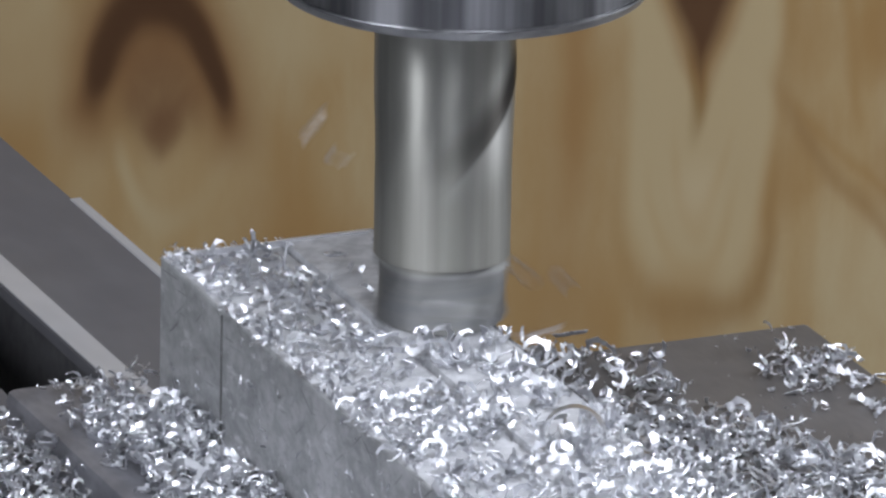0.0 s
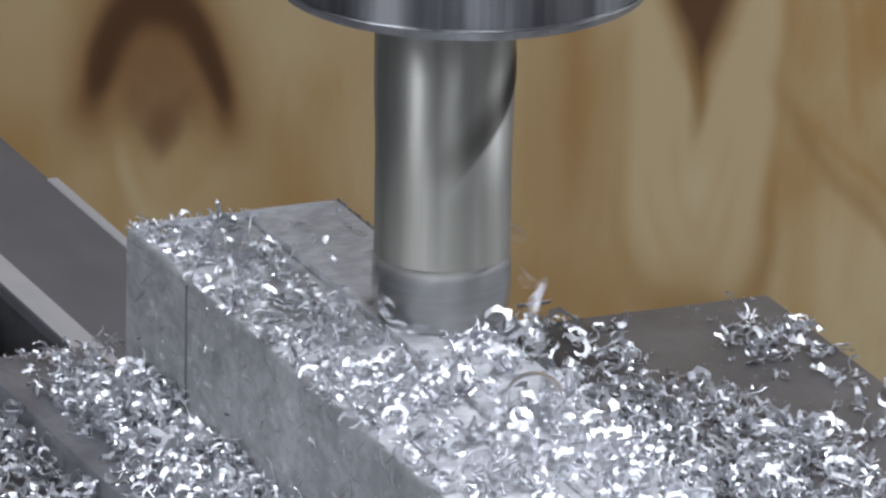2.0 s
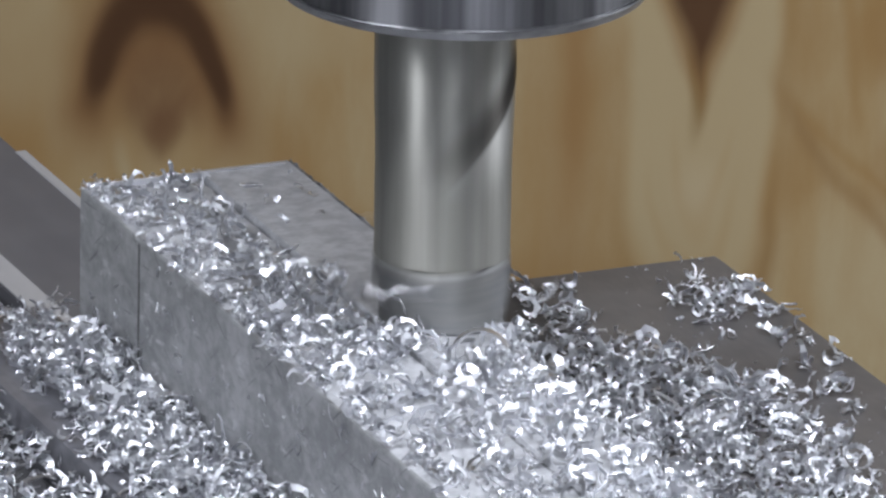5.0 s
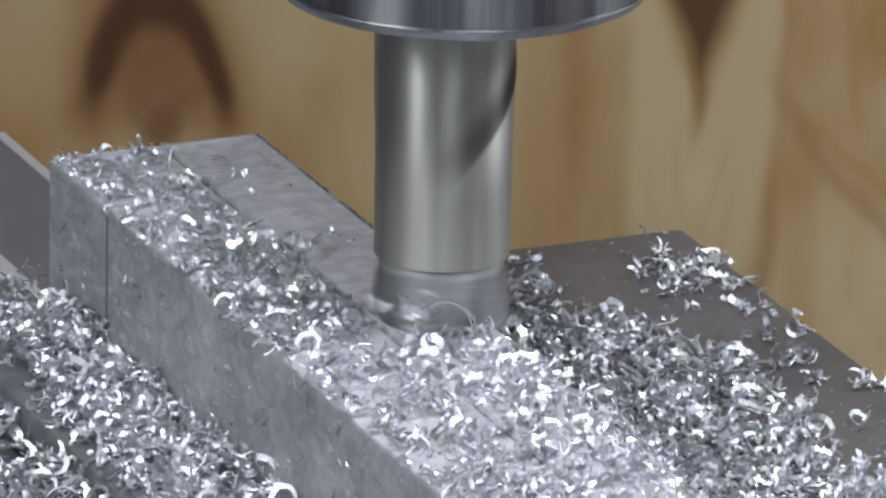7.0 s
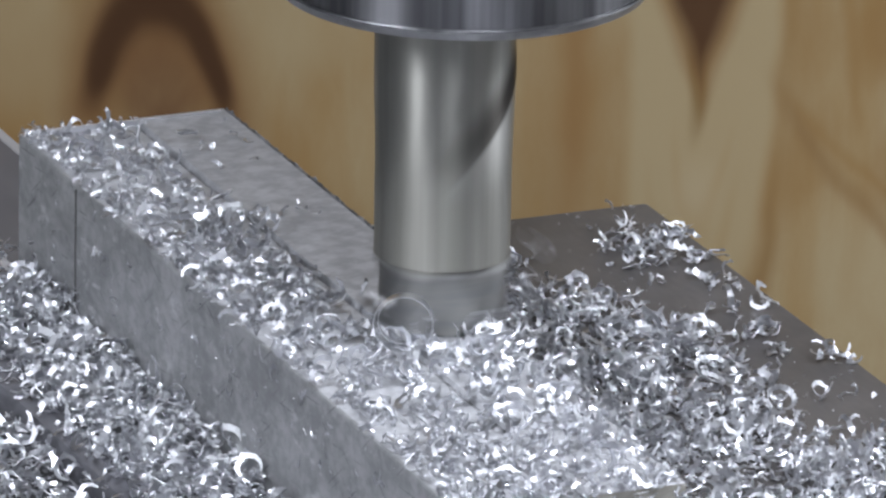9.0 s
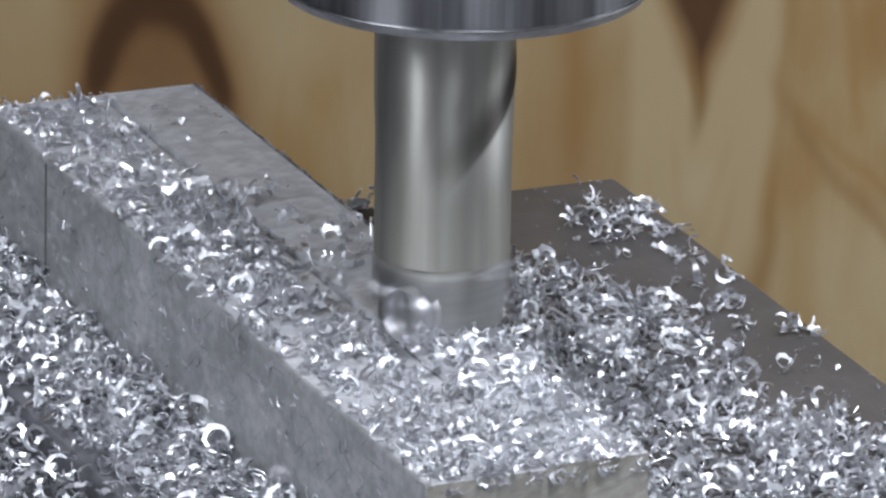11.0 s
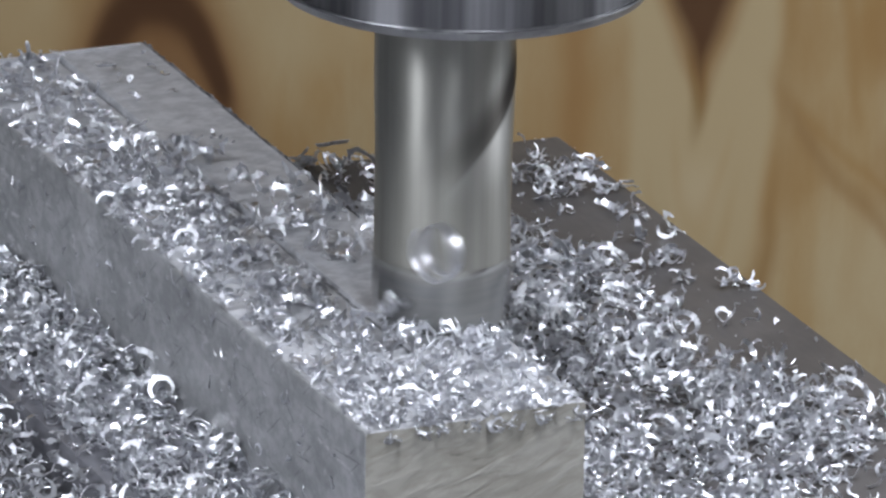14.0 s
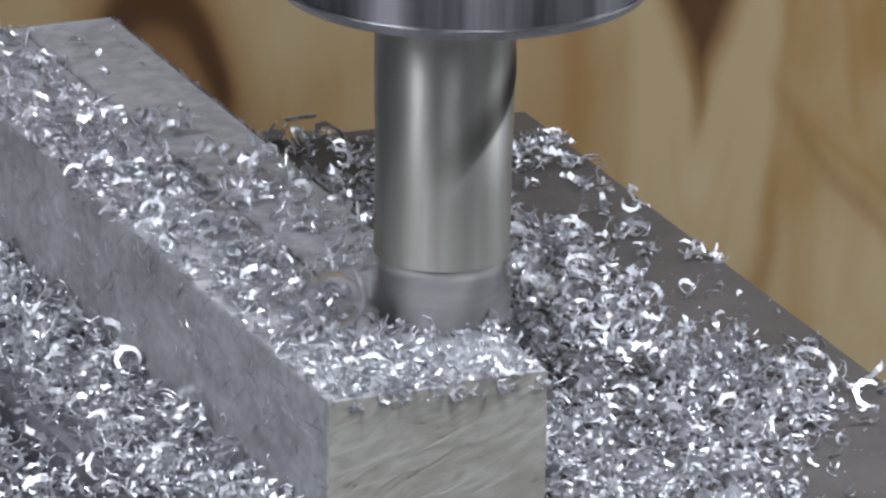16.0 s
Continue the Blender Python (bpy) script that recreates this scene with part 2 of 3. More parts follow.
    # first knot: bark arch, brownish heart that runs to a point, a pale sweep below it
    around = oval(KNOT[0], KNOT[1] + 4, KNOT[2] * 1.6, KNOT[3] * 1.1)
    col = tint(n.step(around, 1.2, 0.75), 0.5, tan)
    glow = hump(oval(KNOT[0] + 3, KNOT[1] + 10, KNOT[2] * 0.86, KNOT[3] * 0.84), 1.0, 0.22)
    col = tint(n.math("MULTIPLY", n.math("MULTIPLY", glow, n.step(u, KNOT[0] + 12, KNOT[0] - 4, 0.25, 1.0)), n.step(sep.outputs[2], 28.0, 16.0)), 0.75, pale)
    arch = oval(KNOT[0], KNOT[1], KNOT[2], KNOT[3], 2.0)
    heart = oval(KNOT[0] + 0.5, KNOT[1] + 18, KNOT[2] * 0.98, KNOT[3] * 0.62, 1.45)
    col = tint(n.math("MULTIPLY", n.step(heart, 1.25, 0.55), n.step(n.noise(1.0, 3, n.where((110, 110, 60)), 0.6, 0.5), 0.3, 0.7, 0.8, 1.0)), 1.0, knot)
    col = tint(n.step(oval(KNOT[0] + 1, 26.0, 4.6, 8, 1.4), 1.2, 0.2), 0.7, (0.115, 0.055, 0.024))
    col = tint(n.step(oval(KNOT[0], 46, 3.0, 6), 1.2, 0.2), 0.35, (0.13, 0.066, 0.028))
    fade = n.step(w, KNOT[1] - 1, KNOT[1] + 16)
    col = tint(hump(arch, 1.02, 0.75), n.math("MULTIPLY", n.step(w, KNOT[1] - 8, KNOT[1] + 8), 0.9), (0.175, 0.09, 0.034))
    col = tint(n.step(n.math("MULTIPLY", hump(arch, 0.99, 0.38), fade), 0.02, 1.0), 0.92, bark)
    n.set("Base Color", col)
    n.bump(streak, 0.15, 0.0004)
    return m


# figure of the plywood, in millimetres from the panel's middle: u, w, half width, half height
KNOT = (-61.3, 22.0, 14.0, 32.5)
TIP = (53.0, 66.0, 11.0, 30.0)
TONGUE = (54.0, 40.0, 16.4, 49.5)


# ---- building helpers ----
def part(name, bm, mat, parent=None, label="", smooth=False):
    me = bpy.data.meshes.new(name)
    bm.normal_update()
    bm.to_mesh(me)
    bm.free()
    for mm in (mat if isinstance(mat, (list, tuple)) else [mat]):
        me.materials.append(mm)
    if smooth:
        for p in me.polygons:
            p.use_smooth = True
        me.set_sharp_from_angle(angle=radians(35))
    ob = new(name, me)
    if parent is not None:
        ob.parent = parent
    if label:
        ob["label"] = label
    return ob


def thing(name, at, label, category, group="", kind=""):
    e = new(name)
    e.location = at
    e.empty_display_size = 0.01
    return tagged(e, label, category, group, kind)


def box(bm, x0, x1, y0, y1, z0, z1, bevel=0.0, segments=2):
    """A box in a bmesh, in metres, its edges rounded."""
    m = Matrix.Translation(((x0 + x1) / 2, (y0 + y1) / 2, (z0 + z1) / 2)) @ Matrix.Diagonal((x1 - x0, y1 - y0, z1 - z0, 1))
    vs = bmesh.ops.create_cube(bm, size=1.0, matrix=m)["verts"]
    if bevel:
        es = list({e for v in vs for e in v.link_edges})
        bmesh.ops.bevel(bm, geom=es, offset=bevel, segments=segments, affect="EDGES", profile=0.5)
    return bm


def lathe(bm, rings, n=96, wobble=None, twist=0.0):
    """A turned body round z from (radius, height) pairs; wobble(angle, height) scales the radius."""
    rows = []
    for r, z in rings:
        turn = [2 * math.pi * i / n + twist * z for i in range(n)]
        size = [r * (wobble(a, z) if wobble else 1) for a in turn]
        rows.append([bm.verts.new((k * math.cos(a), k * math.sin(a), z)) for a, k in zip(turn, size)])
    for a, b in zip(rows, rows[1:]):
        for i in range(n):
            bm.faces.new((a[i], a[(i + 1) % n], b[(i + 1) % n], b[i]))
    bm.faces.new(list(reversed(rows[0])))
    bm.faces.new(rows[-1])
    return bm


def soft(v, a, b):
    t = min(1.0, max(0.0, (v - a) / (b - a)))
    return t * t * (3 - 2 * t)


MOVERS = []      # things that ride on the machine table

# ---- room ----
R0, R1 = -3.0, 3.0


def slab(name, x0, x1, y0, y1, z0, z1, mat, label, category):
    bm = box(bmesh.new(), x0, x1, y0, y1, z0, z1)
    return tagged(part(name, bm, mat), label, category, kind="structure")


slab("floor", R0, R1, R0, R1, -0.1, 0.0, CONCRETE, "bare grey concrete workshop floor", "floor")
slab("ceiling", R0, R1, R0, R1, CEILING, CEILING + 0.1, PAINT, "plain painted workshop ceiling", "ceiling")
slab("wall_west", R0 - 0.1, R0, R0, R1, 0, CEILING, PAINT, "plain painted workshop wall", "wall")
slab("wall_east", R1, R1 + 0.1, R0, R1, 0, CEILING, PAINT, "plain painted workshop wall", "wall")
slab("wall_south", R0, R1, R0 - 0.1, R0, 0, CEILING, PAINT, "plain painted workshop wall", "wall")
slab("wall_north", R0, R1, R1, R1 + 0.1, 0, CEILING, PAINT, "plain painted workshop wall", "wall")

for x, y, turn, watts in TUBES:
    lamp = thing("ceiling_light", (x, y, CEILING - 0.06), "white fluorescent ceiling light with a lit diffuser", "lamp", "ceiling lights")
    lamp.rotation_euler = (0, 0, radians(turn))
    part("housing", box(bmesh.new(), -0.62, 0.62, -0.08, 0.08, 0.0, 0.06, 0.008), WHITE, lamp)
    d = bpy.data.lights.new("tube", "AREA")
    d.shape, d.size, d.size_y, d.energy, d.color = "RECTANGLE", 1.2, 0.12, watts, (0.92, 0.965, 1.07)
    o = new("tube", d)
    o.matrix_world = pose(x, y, CEILING - 0.065, 0, 0, turn)

# plywood panel behind the machine, square to the view
BACK = 1.95
pw = Vector((EYE.x + BACK * math.sin(YAW), EYE.y + BACK * math.cos(YAW), EYE.z - BACK * math.tan(PITCH)))
bm = box(bmesh.new(), -0.6, 0.6, 0.0, 0.018, -0.55, 0.9, 0.001, 1)
ply = part("plywood_panel", bm, plywood_material())
tagged(ply, "knotty pine plywood panel standing behind the machine", "panel", kind="structure")
ply.matrix_world = Matrix.Translation(pw) @ pose(0, 0, 0, 0, 0, -math.degrees(YAW))

# ---- machine table ----
TZ = TOP - 0.155
table = thing("mill_table", (0.05, 0.0, TZ), "grey cast iron milling table with T-slots", "machine table")
MOVERS.append(table)


def land(x0, x1, y0, y1, mat=TABLE, z1=0.0, z0=-0.05):
    """A land between two T-slots: a thin-lipped top over a narrower undercut rib."""
    top = part("land", box(bmesh.new(), x0 - 0.05, x1 - 0.05, y0, y1, -0.0025, z1, 0.0004, 1), mat, table)
    part("rib", box(bmesh.new(), x0 - 0.05 + 0.009, x1 - 0.05 - 0.009, y0, y1, z0, -0.0026), CAST, top)
    return top


T0, T1 = -0.75, 0.62
part("bed", box(bmesh.new(), -0.19, 0.1075, T0, T1, -0.09, -0.0405, 0.002, 1), CAST, table)
for x0, x1 in ((-0.14, -0.085), (-0.069, -0.005), (0.011, 0.116), (0.1325, 0.1585)):
    land(x0, x1, T0, T1, z0=-0.0401)
part("slot_edge", box(bmesh.new(), 0.1325 - 0.05, 0.1373 - 0.05, T0, T1, 0.0001, 0.0004, 0.0001, 1), TABLE_EDGE, table, "bright worn edge of the T-slot")
part("outer_edge", box(bmesh.new(), 0.1573 - 0.05, 0.1601 - 0.05, T0, 0.443, -0.0395, 0.0002, 0.0006, 1), TABLE_EDGE, table, "bright worn outer edge")

# pedestal under the table
saddle = thing("mill_saddle", (0.05, -0.05, 0.0), "dark cast iron base under the milling table", "machine base")
part("pedestal", box(bmesh.new(), -0.16, 0.05, -0.3, 0.3, 0.0, TZ - 0.11, 0.02), CAST, saddle)
part("slide", box(bmesh.new(), -0.15, 0.06, -0.3, 0.3, TZ - 0.11, TZ - 0.091, 0.002), CAST, saddle)

# ---- vise ----
JZ = TOP - 0.017
vise = thing("machine_vise", (0.02, -0.09, TZ + 0.001), "dark steel machine vise clamping an aluminium block", "vise")
MOVERS.append(vise)
vx, vy, vz = vise.location


def vbox(name, mat, x0, x1, y0, y1, z0, z1, bevel=0.0008, label="", seg=2):
    return part(name, box(bmesh.new(), x0 - vx, x1 - vx, y0 - vy, y1 - vy, z0 - vz, z1 - vz, bevel, seg), mat, vise, label, True)


vbox("vise_bed", CAST, -0.10, 0.0845, -0.20, -0.012, TZ + 0.001, TOP - 0.075, 0.003)
vbox("fixed_jaw", JAW, 0.0265, 0.0805, -0.215, -0.0025, TOP - 0.074, JZ, 0.0006, "plain ground steel jaw")
vbox("jaw_plate", JAW_PLATE, -0.0155, -0.0004, -0.215, 0.0087, TOP - 0.06, JZ, 0.0012, "grey hardened jaw plate with rounded edges")
vbox("movable_jaw", CAST, -0.09, -0.016, -0.21, 0.0085, TOP - 0.074, TOP - 0.0218, 0.002)

# ---- workpiece ----
block = thing("aluminium_block", (0.0127, -0.0673, TOP - 0.030), "grey aluminium bar with a freshly milled step and sawn end", "workpiece")
MOVERS.append(block)
bx, by, bz = block.location
LEN = 0.1346
STEP = -0.0005    # the milled strip stands a little above the older cut beside it


def block_body():
    """A bar with its step milled along one side; faces: side 0, milled 1, sawn end 2."""
    bm = bmesh.new()
    prof = [(0, -0.032), (0, -0.0004), (0.0001, -0.0001), (0.0004, 0), (0.0141, 0), (0.0143, -0.0006), (0.01455, -0.0006), (0.01475, -STEP), (0.0258, -STEP), (0.0261, -STEP - 0.0003), (0.0261, -0.032)]
    ys = [-LEN, -LEN + 0.0002] + [-LEN + 0.0002 + (LEN - 0.0010) * i / 150 for i in range(1, 150)] + [-0.0008, -0.0003, 0.0]
    rows = []
    for y in ys:
        k = 0.0006 if y == 0.0 else 0.0002 if y == -0.0003 else 0.0001 if y == -LEN else 0
        rag = 0.0001 * noise.noise(Vector((y * 900, 0.3, 0))) + 0.00014 * noise.noise(Vector((y * 260, 5.3, 0)))
        edge = 0.00007 * noise.noise(Vector((y * 1100, 9.1, 0)))
        row = []
        for x, z in prof:
            if 0.014 < x < 0.0147:
                z = 0 if y < -0.088 else z * (0.55 + 1.5 * abs(noise.noise(Vector((y * 300, 2.2, 0)))))
                x += rag
            elif z > -0.002:
                z -= k
                x += edge
            row.append(bm.verts.new((min(max(x, k), 0.0261 - k) - bx, y - by, TOP + z - bz)))
        rows.append(row)
    n = len(prof)
    for a, b in zip(rows, rows[1:]):
        for i in range(n):
            j = (i + 1) % n
            f = bm.faces.new((a[i], a[j], b[j], b[i]))
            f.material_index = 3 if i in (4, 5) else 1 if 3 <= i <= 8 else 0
    bm.faces.new(list(reversed(rows[0]))).material_index = 2
    bm.faces.new(rows[-1])
    bmesh.ops.recalc_face_normals(bm, faces=bm.faces)
    return bm


part("bar", block_body(), [ALU_SIDE, ALU_CUT, SAWN, DARK_ALU], block)
part("burr", box(bmesh.new(), 0.0012 - bx, 0.0252 - bx, -0.0019 - by, -0.0016 - by, TOP - 0.0001 - bz, TOP - STEP + 0.0002 - bz, 0.00005, 1), CHIP, block, "bright burr along the far end")


def torn_edge(y0, y1, n):
    """A thin ragged lip left by the cutter along the bar's outer edge."""
    bm = bmesh.new()
    rows = []
    for i in range(n):
        y = y0 + (y1 - y0) * i / (n - 1)
        h = 0.00004 + 0.0004 * max(0.0, noise.noise(Vector((y * 1500, 4.4, 0)))) + 0.0002 * max(0.0, noise.noise(Vector((y * 400, 1.4, 0))))
        o = 0.00015 * noise.noise(Vector((y * 900, 7.7, 0)))
        x = 0.0260
        rows.append([bm.verts.new((a - bx, y - by, TOP + b - bz)) for a, b in ((x, -STEP - 0.0004), (x + 0.00015, -STEP - 0.0004), (x + 0.00012 + o, -STEP + h), (x + 0.00004 + o, -STEP + h))])
    for a, b in zip(rows, rows[1:]):
        for k in range(4):
            bm.faces.new((a[k], a[(k + 1) % 4], b[(k + 1) % 4], b[k]))
    bm.faces.new(list(reversed(rows[0])))
    bm.faces.new(rows[-1])
    return bm


part("edge_burr", torn_edge(-0.112, -0.0008, 420), DARK_ALU, block, "ragged burr along the milled edge")
bm = box(bmesh.new(), -0.00012 - bx, 0.0001 - bx, -0.01985 - by, -0.01955 - by, TOP - 0.031 - bz, TOP - 0.0006 - bz)
part("scribed_line", bm, material("scribe_dark", (0.10, 0.10, 0.10), 0.7), block, "dark scribed line down the side")

# ---- spindle and cutter ----
AX = Vector((0.0217, -0.0310, TOP - STEP))
RAD = 0.0079
cutter = thing("end_mill", AX, "steel end mill with helical flutes in the spindle", "milling cutter")
NF = 1


def flutes(a, z):
    """Radius factor of the cutter: a helical gullet that runs out into the shank."""
    run = min(1.0, max(0.0, (0.0385 - z) / 0.007))
    run = run * run * (3 - 2 * run)
    ph = (a - FLUTE - z * HELIX) % (2 * math.pi / NF)
    g = max(0.0, 1 - abs(ph - 0.8) / (0.8 if ph < 0.8 else 0.65))
    g = g * g * (3 - 2 * g)
    return 1 - (0.004 + 0.018 * soft(z, 0.019, 0.029)) * g * run


NECK = 0.0078
zs = [NECK + (0.039 - NECK) * i / 110 for i in range(111)]
bm = lathe(bmesh.new(), [(RAD * (0.965 + 0.035 * soft(z, 0.018, 0.030)), z) for z in zs], 288, flutes, HELIX)
part("fluted_body", bm, CARBIDE, cutter, "cutting flutes, their shade and highlight painted on", True)
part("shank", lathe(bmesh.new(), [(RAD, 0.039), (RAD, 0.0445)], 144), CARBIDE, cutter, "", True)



def teeth(a, z):
    """Radius factor of the cutting end: four gullets with sharp edges."""
    ph = ((a - z * HELIX) % (math.pi / 2)) / (math.pi / 2)
    return 1 - 0.11 * soft(ph, 0.0, 0.10) * (1 - soft(ph, 0.55, 1.0))


zs = [0.0, 0.0003] + [0.0003 + (NECK - 0.0003) * i / 24 for i in range(1, 25)]
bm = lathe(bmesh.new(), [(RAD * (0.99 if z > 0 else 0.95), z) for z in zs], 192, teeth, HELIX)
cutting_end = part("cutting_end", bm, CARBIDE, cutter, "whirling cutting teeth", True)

CH = 0.0389
chuck = thing("spindle_nose", (AX.x + 0.0016, AX.y - 0.0006, AX.z + CH), "polished steel tool holder of the milling spindle", "tool holder")
rings = [(0.0090, 0.0015), (0.0211, 0.00115), (0.02115, 0.0012), (0.0212, 0.0013), (0.0212, 0.04), (0.0205, 0.042), (0.0205, 0.10)]
part("holder_body", lathe(bmesh.new(), rings, 160), STEEL, chuck, "", True)
rings = [(0.0085, 0.001), (0.0085, 0.0), (0.0202, 0.0), (0.0206, 0.0001), (0.0210, 0.0009), (0.0212, 0.00112)]
part("holder_rim", lathe(bmesh.new(), rings, 160), RIM_STEEL, chuck, "bevelled lower rim", True)
rings = [(0.02118, 0.00105), (0.02135, 0.00115), (0.02140, 0.00130), (0.02135, 0.00145), (0.02118, 0.00155)]
part("edge_highlight", lathe(bmesh.new(), rings, 160), BEAD, chuck, "bright bead added as the highlight above the bevel", True)
part("quill", lathe(bmesh.new(), [(0.03, 0.10), (0.034, 0.104), (0.034, 0.35)], 64), STEEL, chuck, "", True)
part("head_housing", box(bmesh.new(), -0.09, 0.09, -0.09, 0.14, 0.35, 0.8, 0.02), CAST, chuck)

# ---- chips ----
rng = np.random.default_rng(7)


def curl(radius, sweep, width, thick, climb, cone, n=11):
    """One curled shaving: a tapering crescent cut from a cone, crumpled, with a serrated outer edge. Returns points (n, 3) and quads."""
    pts = []
    kink = rng.normal(0, min(1.0, 11 / n), (n, 4))
    cc, cs = math.cos(cone), math.sin(cone)
    bend = rng.uniform(-0.3, 0.3)
    for i in range(n):
        s = i / (n - 1)
        a = sweep * (s - 0.5)
        r = radius * (0.82 + 0.36 * s + 0.04 * kink[i, 0])
        w = width * 0.5 * max(0.15, math.sin(math.pi * (0.05 + 0.90 * s)) ** 0.6)
        tooth = 0.45 if i % 2 else -0.22
        out, inn = w * max(0.35, 1 + tooth + 0.3 * kink[i, 1]), w * max(0.5, 1 + 0.14 * kink[i, 2])
        c, d = math.cos(a), math.sin(a)
        h = climb * (s - 0.5) + bend * radius * (2 * s - 1) ** 2 + 0.06 * radius * kink[i, 3]
        for o, t in ((-inn, -thick), (out, -thick), (out, thick), (-inn, thick)):
            rr = r + o * cc - t * cs
            pts.append((rr * c - radius * 0.7, rr * d, h + o * cs + t * cc))
    q = []
    for i in range(n - 1):
        for k in range(4):
            a, b = i * 4 + k, i * 4 + (k + 1) % 4
            q.append((a, b, b + 4, a + 4))
    e = (n - 1) * 4
    q += [(3, 2, 1, 0), (e, e + 1, e + 2, e + 3)]
    return np.array(pts), q


KINDS = []
for i in range(120):
    kind = rng.random()
    if kind < 0.40:      # curls
        KINDS.append(curl(rng.uniform(.0009, .0016), rng.uniform(3.2, 5.6), rng.uniform(.0005, .0008), .00005, rng.uniform(-.0010, .0010), rng.uniform(0.05, 1.2)))
    elif kind < 0.79:    # half rings
        KINDS.append(curl(rng.uniform(.0009, .0018), rng.uniform(1.7, 3.3), rng.uniform(.0005, .00095), .00005, rng.uniform(-.0009, .0009), rng.uniform(0.1, 1.4)))
    elif kind < 0.94:    # crumpled flakes
        KINDS.append(curl(rng.uniform(.0007, .0012), rng.uniform(0.9, 1.7), rng.uniform(.0005, .0010), .00006, rng.uniform(-.0005, .0005), rng.uniform(0.1, 1.5)))
    else:                # splinters
        KINDS.append(curl(rng.uniform(.0012, .0022), rng.uniform(.6, 1.1), rng.uniform(.00025, .0005), .00006, rng.uniform(-.0006, .0006), rng.uniform(0.1, 1.5)))


def chip_size(lo, hi):
    """Many small scraps, fewer full-sized shavings."""
    return lo + (hi - lo) * rng.random() ** 0.95


def turn_matrix():
    """A chance turn; most shavings lie fairly flat."""
    lean = 28 if rng.random() < 0.68 else 62
    return np.array(pose(0, 0, 0, rng.normal(0, lean), rng.normal(0, lean), rng.uniform(0, 360)).to_3x3())


# the large coils that stand out among the shavings: x, y, height over the jaw or block, size, tilts
COILS = [(65.6, -52.7, -15.4, 1.15, 28, 12), (61.0, -65.0, -15.2, 1.2, 25, -20), (73.6, -102.7, -15.4, 1.3, 14, -16), (69.8, -104.5, -15.4, 1.15, 18, -20),
         (52.0, -19.2, -15.3, 1.2, 35, 25), (49.6, -3.6, -14.8, 1.2, 20, -15), (40.2, -32.3, -14.2, 1.2, 35, 40), (35.5, -48, -12.0, 1.1, 40, -30),
         (40.3, -50.9, -14.0, 1.2, 35, 15), (51.3, -53.8, -15.0, 1.1, 45, 20), (59.1, -70, -15.0, 1.2, 30, -25), (62.7, -57.5, -15.2, 1.0, 35, 10),
         (56.7, -47.3, -15.0, 1.0, 45, 15), (37.6, -77.7, -13.6, 1.15, 40, -20), (59.4, -98.4, -15.0, 1.2, 35, 30), (46.9, -109.9, -14.8, 1.1, 40, 12),
         (64.1, -77.4, -15.2, 1.0, 50, -30), (-10.2, -83, -14.0, 1.2, 35, 20), (-5.4, -95, -13.8, 1.15, 40, -25), (-3.3, -113, -13.8, 1.2, 45, 10),
         (-7.5, -30, -14.0, 1.2, 35, 15), (-8, -52, -14.0, 1.1, 45, -15), (2.7, -65.5, 1.2, 1.15, 30, 10), (0.9, -79, 1.0, 1.1, 25, -10),
         (3.8, -39.2, 1.2, 1.15, 30, 20), (5.8, -111.5, 1.3, 1.2, 55, 10), (17.2, -11.2, 1.1, 0.8, 10, 8), (8.0, -92, 1.3, 1.0, 35, 25)]


def in_coil(x, y):
    return any((x * 1000 - c[0]) ** 2 + (y * 1000 - c[1]) ** 2 < 1.7 * c[3] ** 2 for c in COILS)


def heap(name, label, count, area, base, depth, density, origin, size=(0.5, 0.98)):
    """One heap of loose shavings over area (x0, x1, y0, y1); density(x, y) from 0 to 1 thins it and sets its depth."""
    vs, fs, off, made, tries = [], [], 0, 0, 0
    while made < count and tries < count * 40:
        tries += 1
        x, y = rng.uniform(area[0], area[1]), rng.uniform(area[2], area[3])
        d = density(x, y)
        if rng.random() > d or (in_coil(x, y) and rng.random() < 0.85):
            continue
        p, q = KINDS[rng.integers(len(KINDS))]
        s = chip_size(*size)
        if y > -0.0035:
            s *= 0.6
        p = (p * s) @ turn_matrix().T
        z = base - p[:, 2].min() * 0.85 + (rng.random() ** 1.6 * depth * d if not callable(depth) else rng.random() * depth(x, y))
        vs.append(p + np.array((x - origin[0], y - origin[1], z - origin[2])))
        fs += [tuple(i + off for i in f) for f in q]
        off += len(p)
        made += 1
    me = bpy.data.meshes.new(name)
    me.from_pydata(np.concatenate(vs).tolist(), [], fs)
    me.materials.append(CHIP)
    me.shade_smooth()
    me.set_sharp_from_angle(angle=radians(24))
    ob = new(name, me)
    ob.location = origin
    tagged(ob, label, "metal shavings", kind="stuff")
    MOVERS.append(ob)
    return ob


def lump(x, y, sx, sy):
    return noise.noise(Vector((x / sx, y / sy, 3.1))) * 0.5 + 0.5


# edge of the thick layer on the fixed jaw: distance along the jaw, reach across it, in millimetres
REACH_Y = (0, 8, 18, 25, 30, 40, 46, 50, 58, 65, 75, 85, 91, 98, 103, 111, 118, 126, 138, 205)
REACH_X = (50, 55, 54, 56, 60, 63, 69, 69, 67, 65.5, 66, 66, 70, 72, 75, 76, 69, 62, 56, 54)
